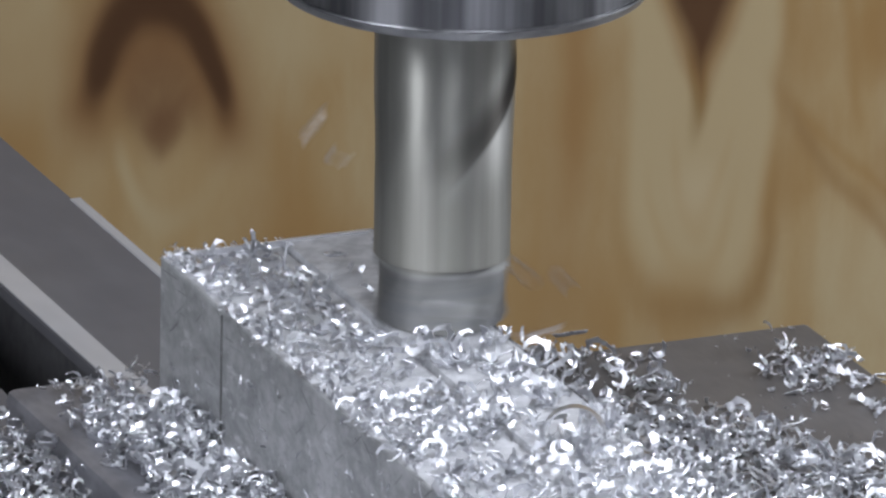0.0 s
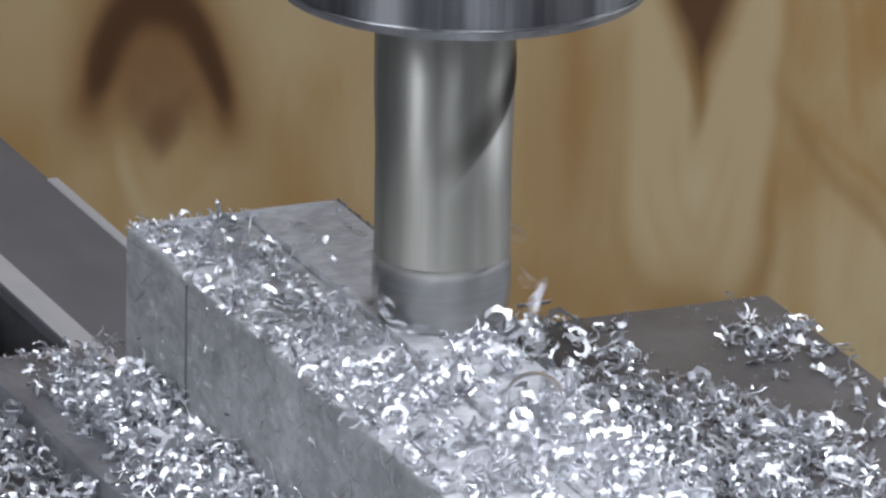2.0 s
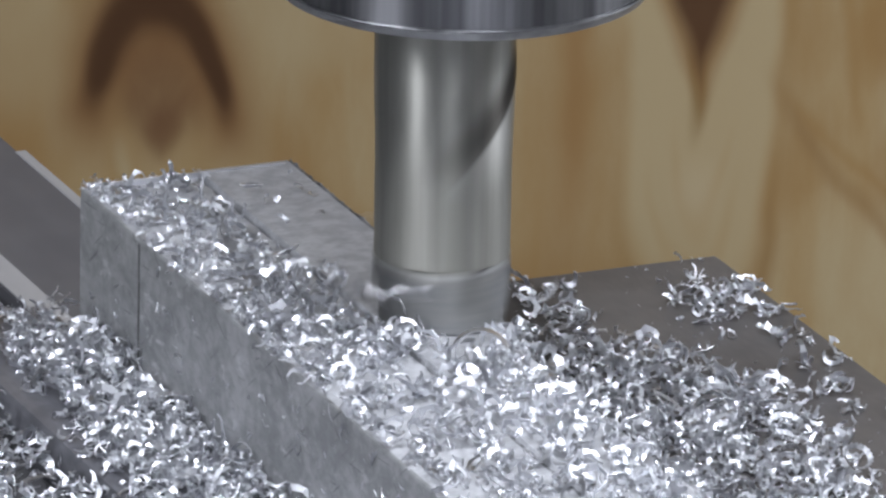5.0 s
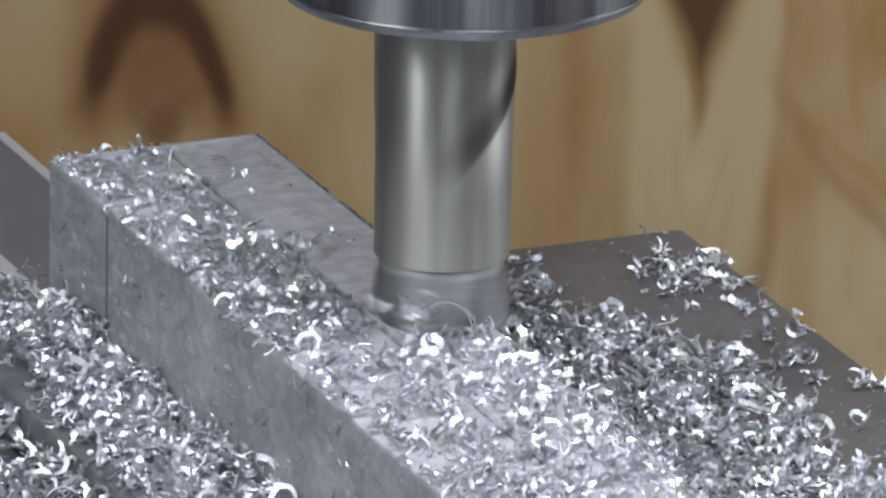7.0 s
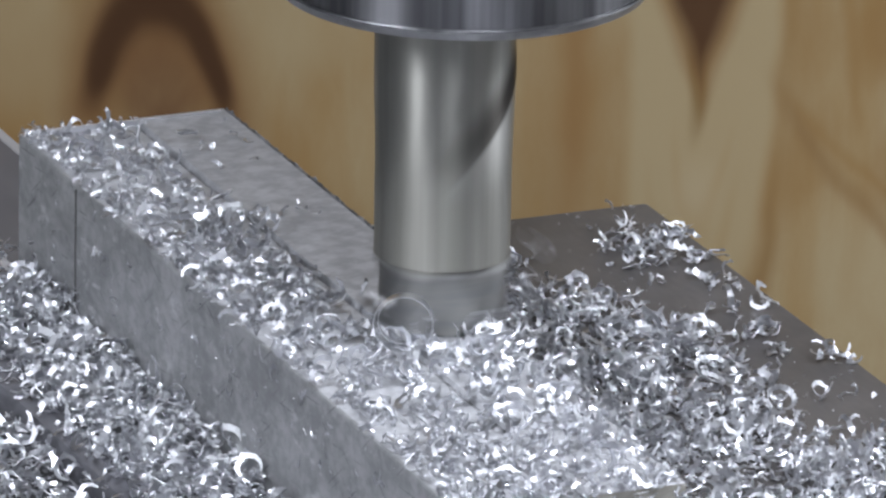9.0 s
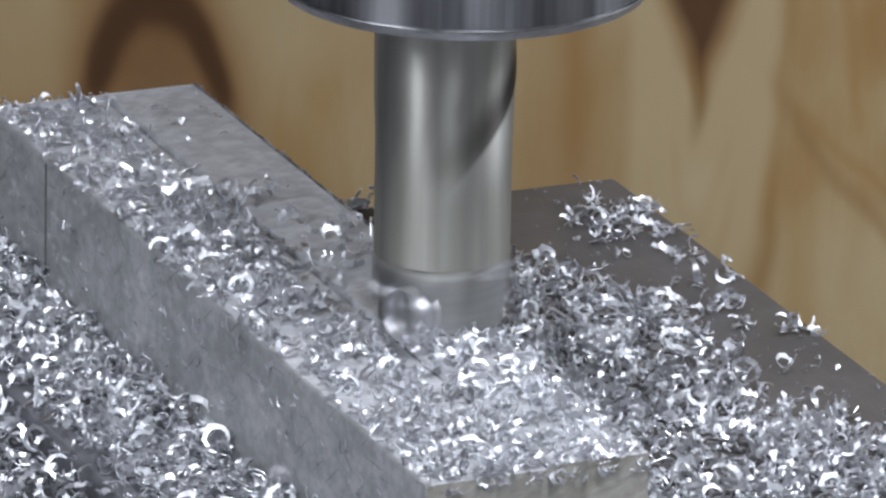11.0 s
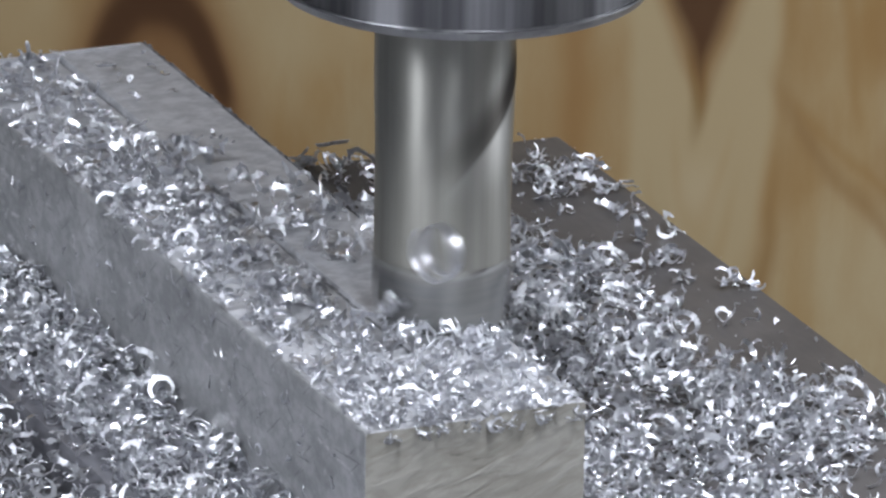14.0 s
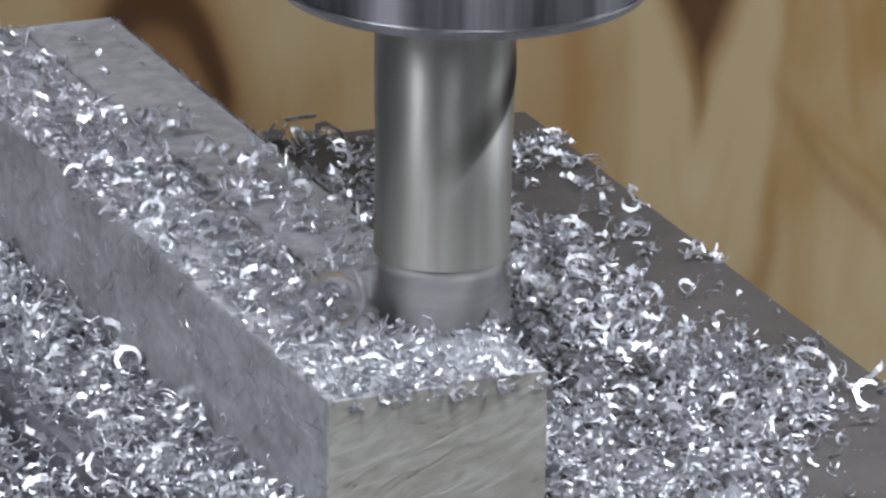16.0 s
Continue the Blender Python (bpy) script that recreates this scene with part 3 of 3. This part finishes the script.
# loose groups beyond it: x, y, half widths, thickness of cover
GROUPS = ((49.5, -3.2, 3.0, 2.0, 1.0), (51.5, -9, 3.2, 2.5, 0.9), (53.5, -18.8, 3.4, 2.4, 1.0), (57, -10, 2, 2, 0.5), (72, -11.5, 2.4, 1.5, 0.7), (69, -18, 1.8, 1.8, 0.9),
          (74, -16.5, 2.6, 2.0, 1.0), (72.5, -23, 3.6, 1.5, 0.8), (79.2, -16.3, 1.0, 1.4, 0.8), (77.5, -25, 2.0, 1.2, 0.9), (77, -33, 1.8, 2.2, 0.9), (72.5, -41.5, 2.0, 1.6, 1.0),
          (78.2, -41.5, 1.2, 1.5, 1.0), (72.5, -50.5, 2.4, 1.6, 0.9), (73, -58, 1.6, 1.2, 0.9), (78, -61.5, 1.9, 1.1, 1.0), (74.4, -74, 2.8, 1.0, 0.6), (78.4, -83, 0.9, 1.4, 0.8),
          (76.4, -93.6, 1.6, 1.4, 1.0), (74.9, -4.2, 0.9, 0.8, 0.9), (66, -12, 0.8, 0.8, 0.5), (70, -29.6, 0.8, 0.8, 0.5), (73.3, -29.6, 0.5, 0.5, 0.5))


def on_jaw(x, y):
    reach = 0.001 * float(np.interp(-y * 1000, REACH_Y, REACH_X)) + 0.004 * (lump(x, y, 0.005, 0.005) - 0.5)
    d = (1 - soft(x, reach - 0.005, reach + 0.0015)) + 0.4 * (1 - soft(x, reach, reach + 0.007)) * soft(lump(x, y, 0.0025, 0.0025), 0.5, 0.6)
    d = min(1.0, d)
    d *= (soft(-y, 0.022, 0.034) if x > 0.049 else soft(-y, 0.013, 0.024)) * (0.28 + 0.72 * soft(0.6 * lump(x, y, 0.007, 0.007) + 0.4 * lump(y, x, 0.003, 0.003), 0.32, 0.56))
    for gx, gy, rx, ry, much in GROUPS:
        k = (((x * 1000 - gx) / rx) ** 2 + ((y * 1000 - gy) / ry) ** 2) / 1.7
        if k < 4:
            d = max(d, much * math.exp(-k * k * 0.8) * (0.25 + 0.75 * soft(lump(x, y, 0.0016, 0.0016), 0.35, 0.6)))
    return max(0.006, d)


def on_plate(x, y):
    bare = 0.004 * soft(y, -0.045, -0.01)
    return soft(x, -0.0150 + 0.3 * bare, -0.0125 + bare) * (0.35 + 0.65 * soft(lump(x, y, 0.007, 0.007), 0.2, 0.55)) * soft(0.0085 - y, 0.0, 0.006)


def on_ledge(x, y):
    return 0.35 + 0.65 * soft(lump(x, y, 0.01, 0.01), 0.1, 0.4)


def on_block(x, y):
    d = 1 - soft(x, 0.0105, 0.0136) * (0.7 + 0.3 * soft(y, -0.03, -0.01))
    rim = math.exp(-(x / 0.0012) ** 2) * soft(lump(x, y, 0.004, 0.004), 0.25, 0.5)
    low = 0.06 + 0.12 * soft(y, -0.06, -0.03)
    return max(0.012, rim, (low + (1 - low) * soft(lump(x, y, 0.005, 0.006), 0.36, 0.58)) * d)


heap("shavings_on_fixed_jaw", "bright curled aluminium shavings strewn over the steel jaw", 6300, (0.0268, 0.0803, -0.205, -0.002), JZ, 0.0015, on_jaw, (0.05, -0.1, JZ), (0.35, 1.08))
heap("fine_scraps_on_fixed_jaw", "fine aluminium crumbs scattered over the steel jaw", 420, (0.0268, 0.0803, -0.15, -0.003), JZ, 0.0001, lambda x, y: 0.3 + 0.7 * lump(x, y, 0.008, 0.008), (0.05, -0.1, JZ), (0.08, 0.24))


def bank(x, y):
    """Height of the pile that leans on the bar."""
    return (0.0015 + 0.0085 * math.exp(-((x - 0.0262) / 0.0075) ** 2) * (0.5 + 0.5 * lump(x, y, 0.012, 0.012))) * soft(-y, 0.002, 0.014)


heap("shavings_against_bar", "bright curled aluminium shavings banked up against the bar", 2000, (0.0268, 0.041, -0.205, -0.004), JZ, bank, lambda x, y: soft(-y, 0.004, 0.016) * (1 - 0.7 * soft(x, 0.032, 0.041)), (0.033, -0.1, JZ), (0.35, 1.05))
heap("shavings_on_jaw_plate", "bright curled aluminium shavings heaped on the jaw plate", 3900, (-0.0152, -0.0006, -0.205, 0.0083), JZ, 0.0032, on_plate, (-0.008, -0.1, JZ), (0.36, 1.1))


def slope(x, y):
    """Height of the pile on the lower jaw, which leans on the step behind it."""
    return 0.0048 * on_ledge(x, y) + 0.0038 * math.exp(-((x + 0.0160) / 0.007) ** 2) * soft(-y, 0.055, 0.09)


heap("shavings_on_movable_jaw", "bright curled aluminium shavings on the lower movable jaw", 6000, (-0.06, -0.0165, -0.20, 0.0075), TOP - 0.0218, slope, on_ledge, (-0.03, -0.1, TOP - 0.0218), (0.36, 1.1))
heap("shavings_on_block", "bright curled aluminium shavings along the block's older cut", 1080, (-0.0001, 0.0142, -LEN + 0.001, -0.0006), TOP, 0.0013, on_block, (0.007, -0.067, TOP), (0.3, 1.0))
heap("shavings_on_milled_strip", "a few stray aluminium shavings on the milled strip", 7, (0.0155, 0.0245, -0.021, -0.003), TOP - STEP, 0.0003, lambda x, y: 0.5, (0.02, -0.03, TOP), (0.45, 0.8))
heap("crumbs_on_sawn_edge", "aluminium crumbs clinging to the upper edge of the sawn end", 85, (0.0005, 0.0255, -LEN - 0.0007, -LEN + 0.0006), TOP - 0.0016, 0.0022, lambda x, y: soft(lump(x, y, 0.003, 0.003), 0.35, 0.6), (0.013, -LEN, TOP), (0.2, 0.75))
heap("crumbs_on_far_edge", "aluminium crumbs caught on the burr of the bar's far edge", 170, (0.0002, 0.0255, -0.0016, -0.0002), TOP - 0.0001, 0.0005, lambda x, y: 1 - 0.7 * soft(x, 0.008, 0.02), (0.012, -0.001, TOP), (0.14, 0.42))
heap("shavings_at_front", "bright curled aluminium shavings at the bar's sawn end", 250, (0.0010, 0.0256, -LEN - 0.0006, -0.117), TOP - STEP, 0.0010, lambda x, y: 0.8, (0.02, -0.125, TOP), (0.35, 1.0))


def specks(count):
    """Small flakes clinging to the bar's side."""
    vs, fs, off = [], [], 0
    for i in range(count):
        p, q = KINDS[rng.integers(len(KINDS))]
        p = (p * rng.uniform(0.12, 0.75)) @ turn_matrix().T
        p[:, 0] *= 0.3
        vs.append(p + np.array((-0.0001, rng.uniform(-LEN + 0.002, -0.002) + 0.067, -0.0162 * rng.random() ** 0.8 - 0.0006)))
        fs += [tuple(k + off for k in f) for f in q]
        off += len(p)
    me = bpy.data.meshes.new("specks_on_block")
    me.from_pydata(np.concatenate(vs).tolist(), [], fs)
    me.materials.append(CHIP)
    ob = new("specks_on_block", me)
    ob.location = (0, -0.067, TOP)
    MOVERS.append(ob)
    return tagged(ob, "tiny bright aluminium flakes clinging to the bar's side", "metal shavings", kind="stuff")


specks(160)


def tangle(count, spread, size):
    """A small knot of shavings as one mesh."""
    vs, fs, off = [], [], 0
    for i in range(count):
        p, q = KINDS[rng.integers(len(KINDS))]
        p = (p * chip_size(*size)) @ turn_matrix().T
        p[:, 2] += -p[:, 2].min() * 0.85 + rng.random() * spread * 0.3
        vs.append(p + np.array((*rng.normal(0, spread * 0.5, 2), 0)))
        fs += [tuple(k + off for k in f) for f in q]
        off += len(p)
    me = bpy.data.meshes.new("shavings")
    me.from_pydata(np.concatenate(vs).tolist(), [], fs)
    me.materials.append(CHIP)
    me.shade_smooth()
    me.set_sharp_from_angle(angle=radians(24))
    return me


def when_cut(x, y):
    """The time at which the cutter's front reaches the place (x, y) of the bar."""
    front = AX.y - math.sqrt(max(0.0, (RAD + 0.0008) ** 2 - (x - AX.x) ** 2))
    return float(np.interp(front - y, [b for a, b in FEED], [a for a, b in FEED]))


FLUNG = []       # (object, start place, time it is struck, landing place, rise)
PIECES = [tangle(1, 0.0001, (0.40, 1.15)) for i in range(60)]


def clump(label):
    """A loose tangle of three to six shavings."""
    e = new("shaving_tangle")
    e.empty_display_size = 0.002
    for k in range(rng.integers(3, 7)):
        ob = new("shaving", PIECES[rng.integers(len(PIECES))])
        ob.parent = e
        ob.matrix_basis = pose(rng.normal(0, 0.0014), rng.normal(0, 0.0014), rng.random() * 0.0008, 0, 0, rng.uniform(0, 360))
    return tagged(e, label, "metal shavings", "swept shavings")


for i in range(118):
    x = rng.uniform(0.0132, 0.0252)
    y = -0.0405 - 0.0755 * (i + rng.random()) / 100 if i < 100 else -0.085 - 0.0365 * rng.random()
    while lump(x, y, 0.0045, 0.006) < 0.43:
        x, y = rng.uniform(0.0132, 0.0252), y + rng.uniform(-0.0012, 0.0012)
    ob = clump("loose tangle of bright aluminium shavings swept off by the cutter")
    t = when_cut(x, y)
    pick = rng.random()
    if t > 6.0 and pick > (0.84 if t < 9.0 else 0.55):
        end = (rng.uniform(0.0152, 0.0250), y + 0.017 + 0.038 * rng.random() ** 1.9, TOP - STEP + 0.0001)
    elif pick < (0.3 if t > 5.0 else 0.55):
        end = (rng.uniform(0.0015, 0.0125), y + rng.uniform(-0.006, 0.012), TOP + rng.uniform(0.0002, 0.0012))
    else:
        end = (rng.uniform(0.034, 0.060), y + rng.uniform(-0.012, 0.006), JZ + rng.uniform(0.0002, 0.002))
    FLUNG.append((ob, (x, y, TOP - STEP + 0.0001), t, end, rng.uniform(0.002, 0.009), rng.uniform(-70, 70, 3), rng.uniform(0, 360)))

# single shavings seen in the air: time, place on the way, landing
AIR = [(0.0, (0.0051, -0.0316, 0.025), (-0.007, 0.004, -0.0168)), (0.0, (0.0082, -0.0329, 0.0209), (0.004, -0.016, 0.0004)),
       (0.0, (0.033, -0.040, 0.006), (0.052, -0.045, -0.0166)), (1.8, (0.004, -0.036, 0.003), (-0.008, -0.060, -0.0160)), (3.5, (-0.0252, -0.0187, 0.0231), (-0.034, -0.030, -0.0225)),
       (4.2, (0.0419, -0.0474, 0.0147), (0.060, -0.075, -0.0166)), (7.4, (0.0173, -0.0400, 0.0189), (0.006, -0.066, 0.0006)),
       (8.6, (0.0080, -0.0328, 0.0149), (0.010, -0.055, 0.0006)), (8.8, (-0.0080, -0.030, 0.029), (-0.020, -0.070, -0.0225)),
       (11.8, (0.0481, -0.050, 0.0335), (0.072, -0.120, -0.0166)), (13.0, (-0.0050, -0.0273, 0.0218), (-0.008, -0.090, -0.0160)),
       (15.8, (0.0090, -0.0290, 0.0140), (0.007, -0.100, 0.0006)),
       (1.0, (0.0022, -0.03, 0.0295), (-0.006, -0.03, -0.016)), (1.0, (0.0102, -0.03, 0.0333), (0.004, -0.035, 0.0006)), (6.5, (-0.0144, -0.025, 0.0324), (-0.03, -0.05, -0.0225))]
CURLS = [tangle(1, 0.0001, (0.85, 1.05)) for i in range(4)]
for i, (t, mid, end) in enumerate(AIR):
    ob = new("flying_shaving", CURLS[i % 4])
    tagged(ob, "single bright aluminium shaving thrown through the air", "metal shavings", "flying shavings")
    FLUNG.append((ob, None, t, (end[0], end[1], TOP + end[2]), mid, rng.uniform(-80, 80, 3), rng.uniform(0, 360)))


def long_curl():
    """A long shaving wound into a loose open ring."""
    bm = bmesh.new()
    n, rows = 64, []
    for i in range(n):
        s = i / (n - 1)
        a = 2 * math.pi * 1.55 * s
        r = 0.0035 * (1 - 0.22 * s)
        w = 0.0008 * (0.35 + 0.65 * math.sin(math.pi * s))
        c, d, h = math.cos(a), math.sin(a), 0.0022 * (s - 0.5)
        rows.append([bm.verts.new(((r + o) * c, h + e, (r + o) * d)) for o, e in ((-.00005, -w), (.00005, -w), (.00005, w), (-.00005, w))])
    for a, b in zip(rows, rows[1:]):
        for k in range(4):
            bm.faces.new((a[k], a[(k + 1) % 4], b[(k + 1) % 4], b[k]))
    bm.faces.new(list(reversed(rows[0])))
    bm.faces.new(rows[-1])
    return bm


def large_coil(size):
    """One broad ring of a shaving with a finely serrated rim."""
    p, q = curl(0.0015 * size, rng.uniform(4.6, 6.0), 0.00062, .00005, 0.0008 * rng.uniform(-1, 1), rng.uniform(0.4, 0.9), 37)
    me = bpy.data.meshes.new("coiled_shaving")
    me.from_pydata((p + np.array((0.001 * size, 0, 0))).tolist(), [], q)
    me.materials.append(COIL)
    me.shade_smooth()
    me.set_sharp_from_angle(angle=radians(24))
    return new("coiled_shaving", me)


for i, (x, y, z, size, tip, lean) in enumerate(COILS):
    coil = large_coil(size)
    coil.matrix_world = pose(x * MM, y * MM, TOP + (z + 0.7) * MM, 0.7 * tip, 0.7 * lean, 47 * i)
    tagged(coil, "large coiled aluminium shaving among the smaller ones", "metal shavings", "coiled shavings")
    MOVERS.append(coil)

ring = part("long_shaving", long_curl(), CHIP, None, "", True)
tagged(ring, "long bright aluminium shaving wound into an open ring", "metal shavings")


# shavings that the cutter carries round: distance from its axis, height, first angle, degrees turned in a thirtieth of a second
WHIRL = []
for far, high, first, speed in ((10.2, 2.0, 20, 71), (10.8, 3.4, 140, 63), (10.0, 5.6, 260, 77), (11.8, 1.6, 310, 52), (10.4, 7.4, 80, 67), (12.4, 2.6, 200, 58), (11.0, 4.8, 30, 66), (13.0, 3.6, 115, 49), (10.2, 1.2, 285, 73)):
    ob = new("whirled_shaving", CURLS[len(WHIRL) % 4])
    tagged(ob, "bright aluminium shaving whirled round the cutter", "metal shavings", "whirled shavings")
    WHIRL.append((ob, far, high, first, speed))


# ---- motion ----
RING_FROM = 7.2
RING_WAY = [(7.2, 17.5, -41.0, 3.4), (7.6, 14.9, -40.0, 3.3), (8.0, 13.9, -41.0, 4.8), (8.2, 12.5, -41.0, 4.0), (8.6, 15.2, -42.0, 4.0), (9.0, 13.1, -41.0, 4.2), (9.2, 14.2, -41.0, 4.1),
            (9.8, 12.4, -41.0, 4.2), (10.6, 14.5, -42.0, 4.6), (11.3, 12.7, -41.0, 5.5), (11.5, 16.2, -43.0, 6.3), (11.8, 12.0, -37.0, 7.9), (12.0, 11.6, -36.0, 7.6), (12.1, 11.2, -36.0, 8.2),
            (12.3, 11.4, -38.0, 6.7), (12.5, 20.8, -43.0, 7.3), (12.7, 18.4, -43.0, 10.2), (13.0, 11.3, -34.0, 10.5), (13.2, 10.3, -35.0, 7.2), (13.5, 12.2, -41.0, 6.4), (14.0, 16.3, -43.0, 12.7),
            (14.3, 11.0, -37.0, 5.1), (14.6, 13.0, -42.0, 4.2), (15.0, 11.8, -40.0, 5.9), (15.3, 15.0, -42.0, 4.0), (15.6, 17.7, -43.0, 4.0), (16.0, 7.6, -34.0, 5.0)]


def motions():
    for ob in MOVERS:
        rest = ob.matrix_basis.copy()
        walk(ob, [(t, Matrix.Translation((0, s, 0)) @ rest) for t, s in FEED])
    for ob, start, t, end, rise, spin, first in FLUNG:
        rows, fall = [], 0.27
        if start is not None:
            for a, b in FEED:
                if a < t - 0.02:
                    rows.append((a, pose(start[0], start[1] + b, start[2], 0, 0, first)))
            p0 = Vector((start[0], start[1] + feed(t), start[2]))
            mid = None
        else:
            p0 = Vector((AX.x - 0.004, AX.y - RAD - 0.002, TOP + 0.001))
            mid = Vector((rise[0], rise[1], rise[2] + TOP))
            launch = t - 0.1
            rest = (0.020, p0.y - feed(launch))
            for a, b in FEED:
                if a < launch - 0.02:
                    rows.append((a, pose(rest[0], rest[1] + b, TOP - STEP + 0.0002, 0, 0, first)))
            t = launch
        if t >= 0:
            rows.append((t, pose(*p0, 0, 0, first)))
        land_t = t + fall if mid is None else t + 0.34
        land = Vector((end[0], end[1] + feed(land_t), end[2]))
        if mid is None:
            mid = (p0 + land) / 2 + Vector((0, 0, rise))
            tm = t + fall / 2
        else:
            tm = t + 0.1
        if tm <= 16:
            rows.append((max(0.0, tm), pose(*mid, spin[0], spin[1], first + spin[2])))
        if land_t < 16:
            rows.append((land_t, pose(*land, spin[0] * 0.2, spin[1] * 0.2, first + spin[2] * 1.5)))
        for a, b in FEED:
            if a > land_t + 0.03:
                rows.append((a, pose(end[0], end[1] + b, end[2], spin[0] * 0.2, spin[1] * 0.2, first + spin[2] * 1.5)))
        if rows[-1][0] < 16:
            rows.append((16.0, rows[-1][1]))
        walk(ob, rows)
    last = round(16.0 * FPS)
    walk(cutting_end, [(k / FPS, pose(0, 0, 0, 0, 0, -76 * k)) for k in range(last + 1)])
    for ob, far, high, first, speed in WHIRL:
        rows = []
        for k in range(last + 1):
            a = radians(first - speed * k)
            r = (far + 1.2 * math.sin(0.11 * k + first)) * MM
            z = TOP + (high + 0.9 * math.sin(0.07 * k + 2 * first)) * MM
            rows.append((k / FPS, pose(AX.x + r * math.cos(a), AX.y + r * math.sin(a), z, 60, 0, first - speed * k)))
        walk(ob, rows)
    # the long shaving lies on the bar, then whirls before the cutter: first like a wheel, later tumbling about the upright
    y0 = -0.041 - feed(RING_FROM)
    rows = [(a, pose(0.0175, y0 + b, TOP + 0.0034, 0, 0, -23)) for a, b in FEED if a < RING_FROM]
    way = np.array(RING_WAY)
    wheel, tumble = 0, -23
    for k in range(round(RING_FROM * FPS), last + 1):
        t = k / FPS
        x, y, z = (float(np.interp(t, way[:, 0], way[:, c])) * MM for c in (1, 2, 3))
        rows.append((t, pose(x, y, TOP + z, 0, wheel, tumble)))
        if t < 9.6:
            wheel += 58
        else:
            tumble -= 74
    walk(ring, rows)


motions()
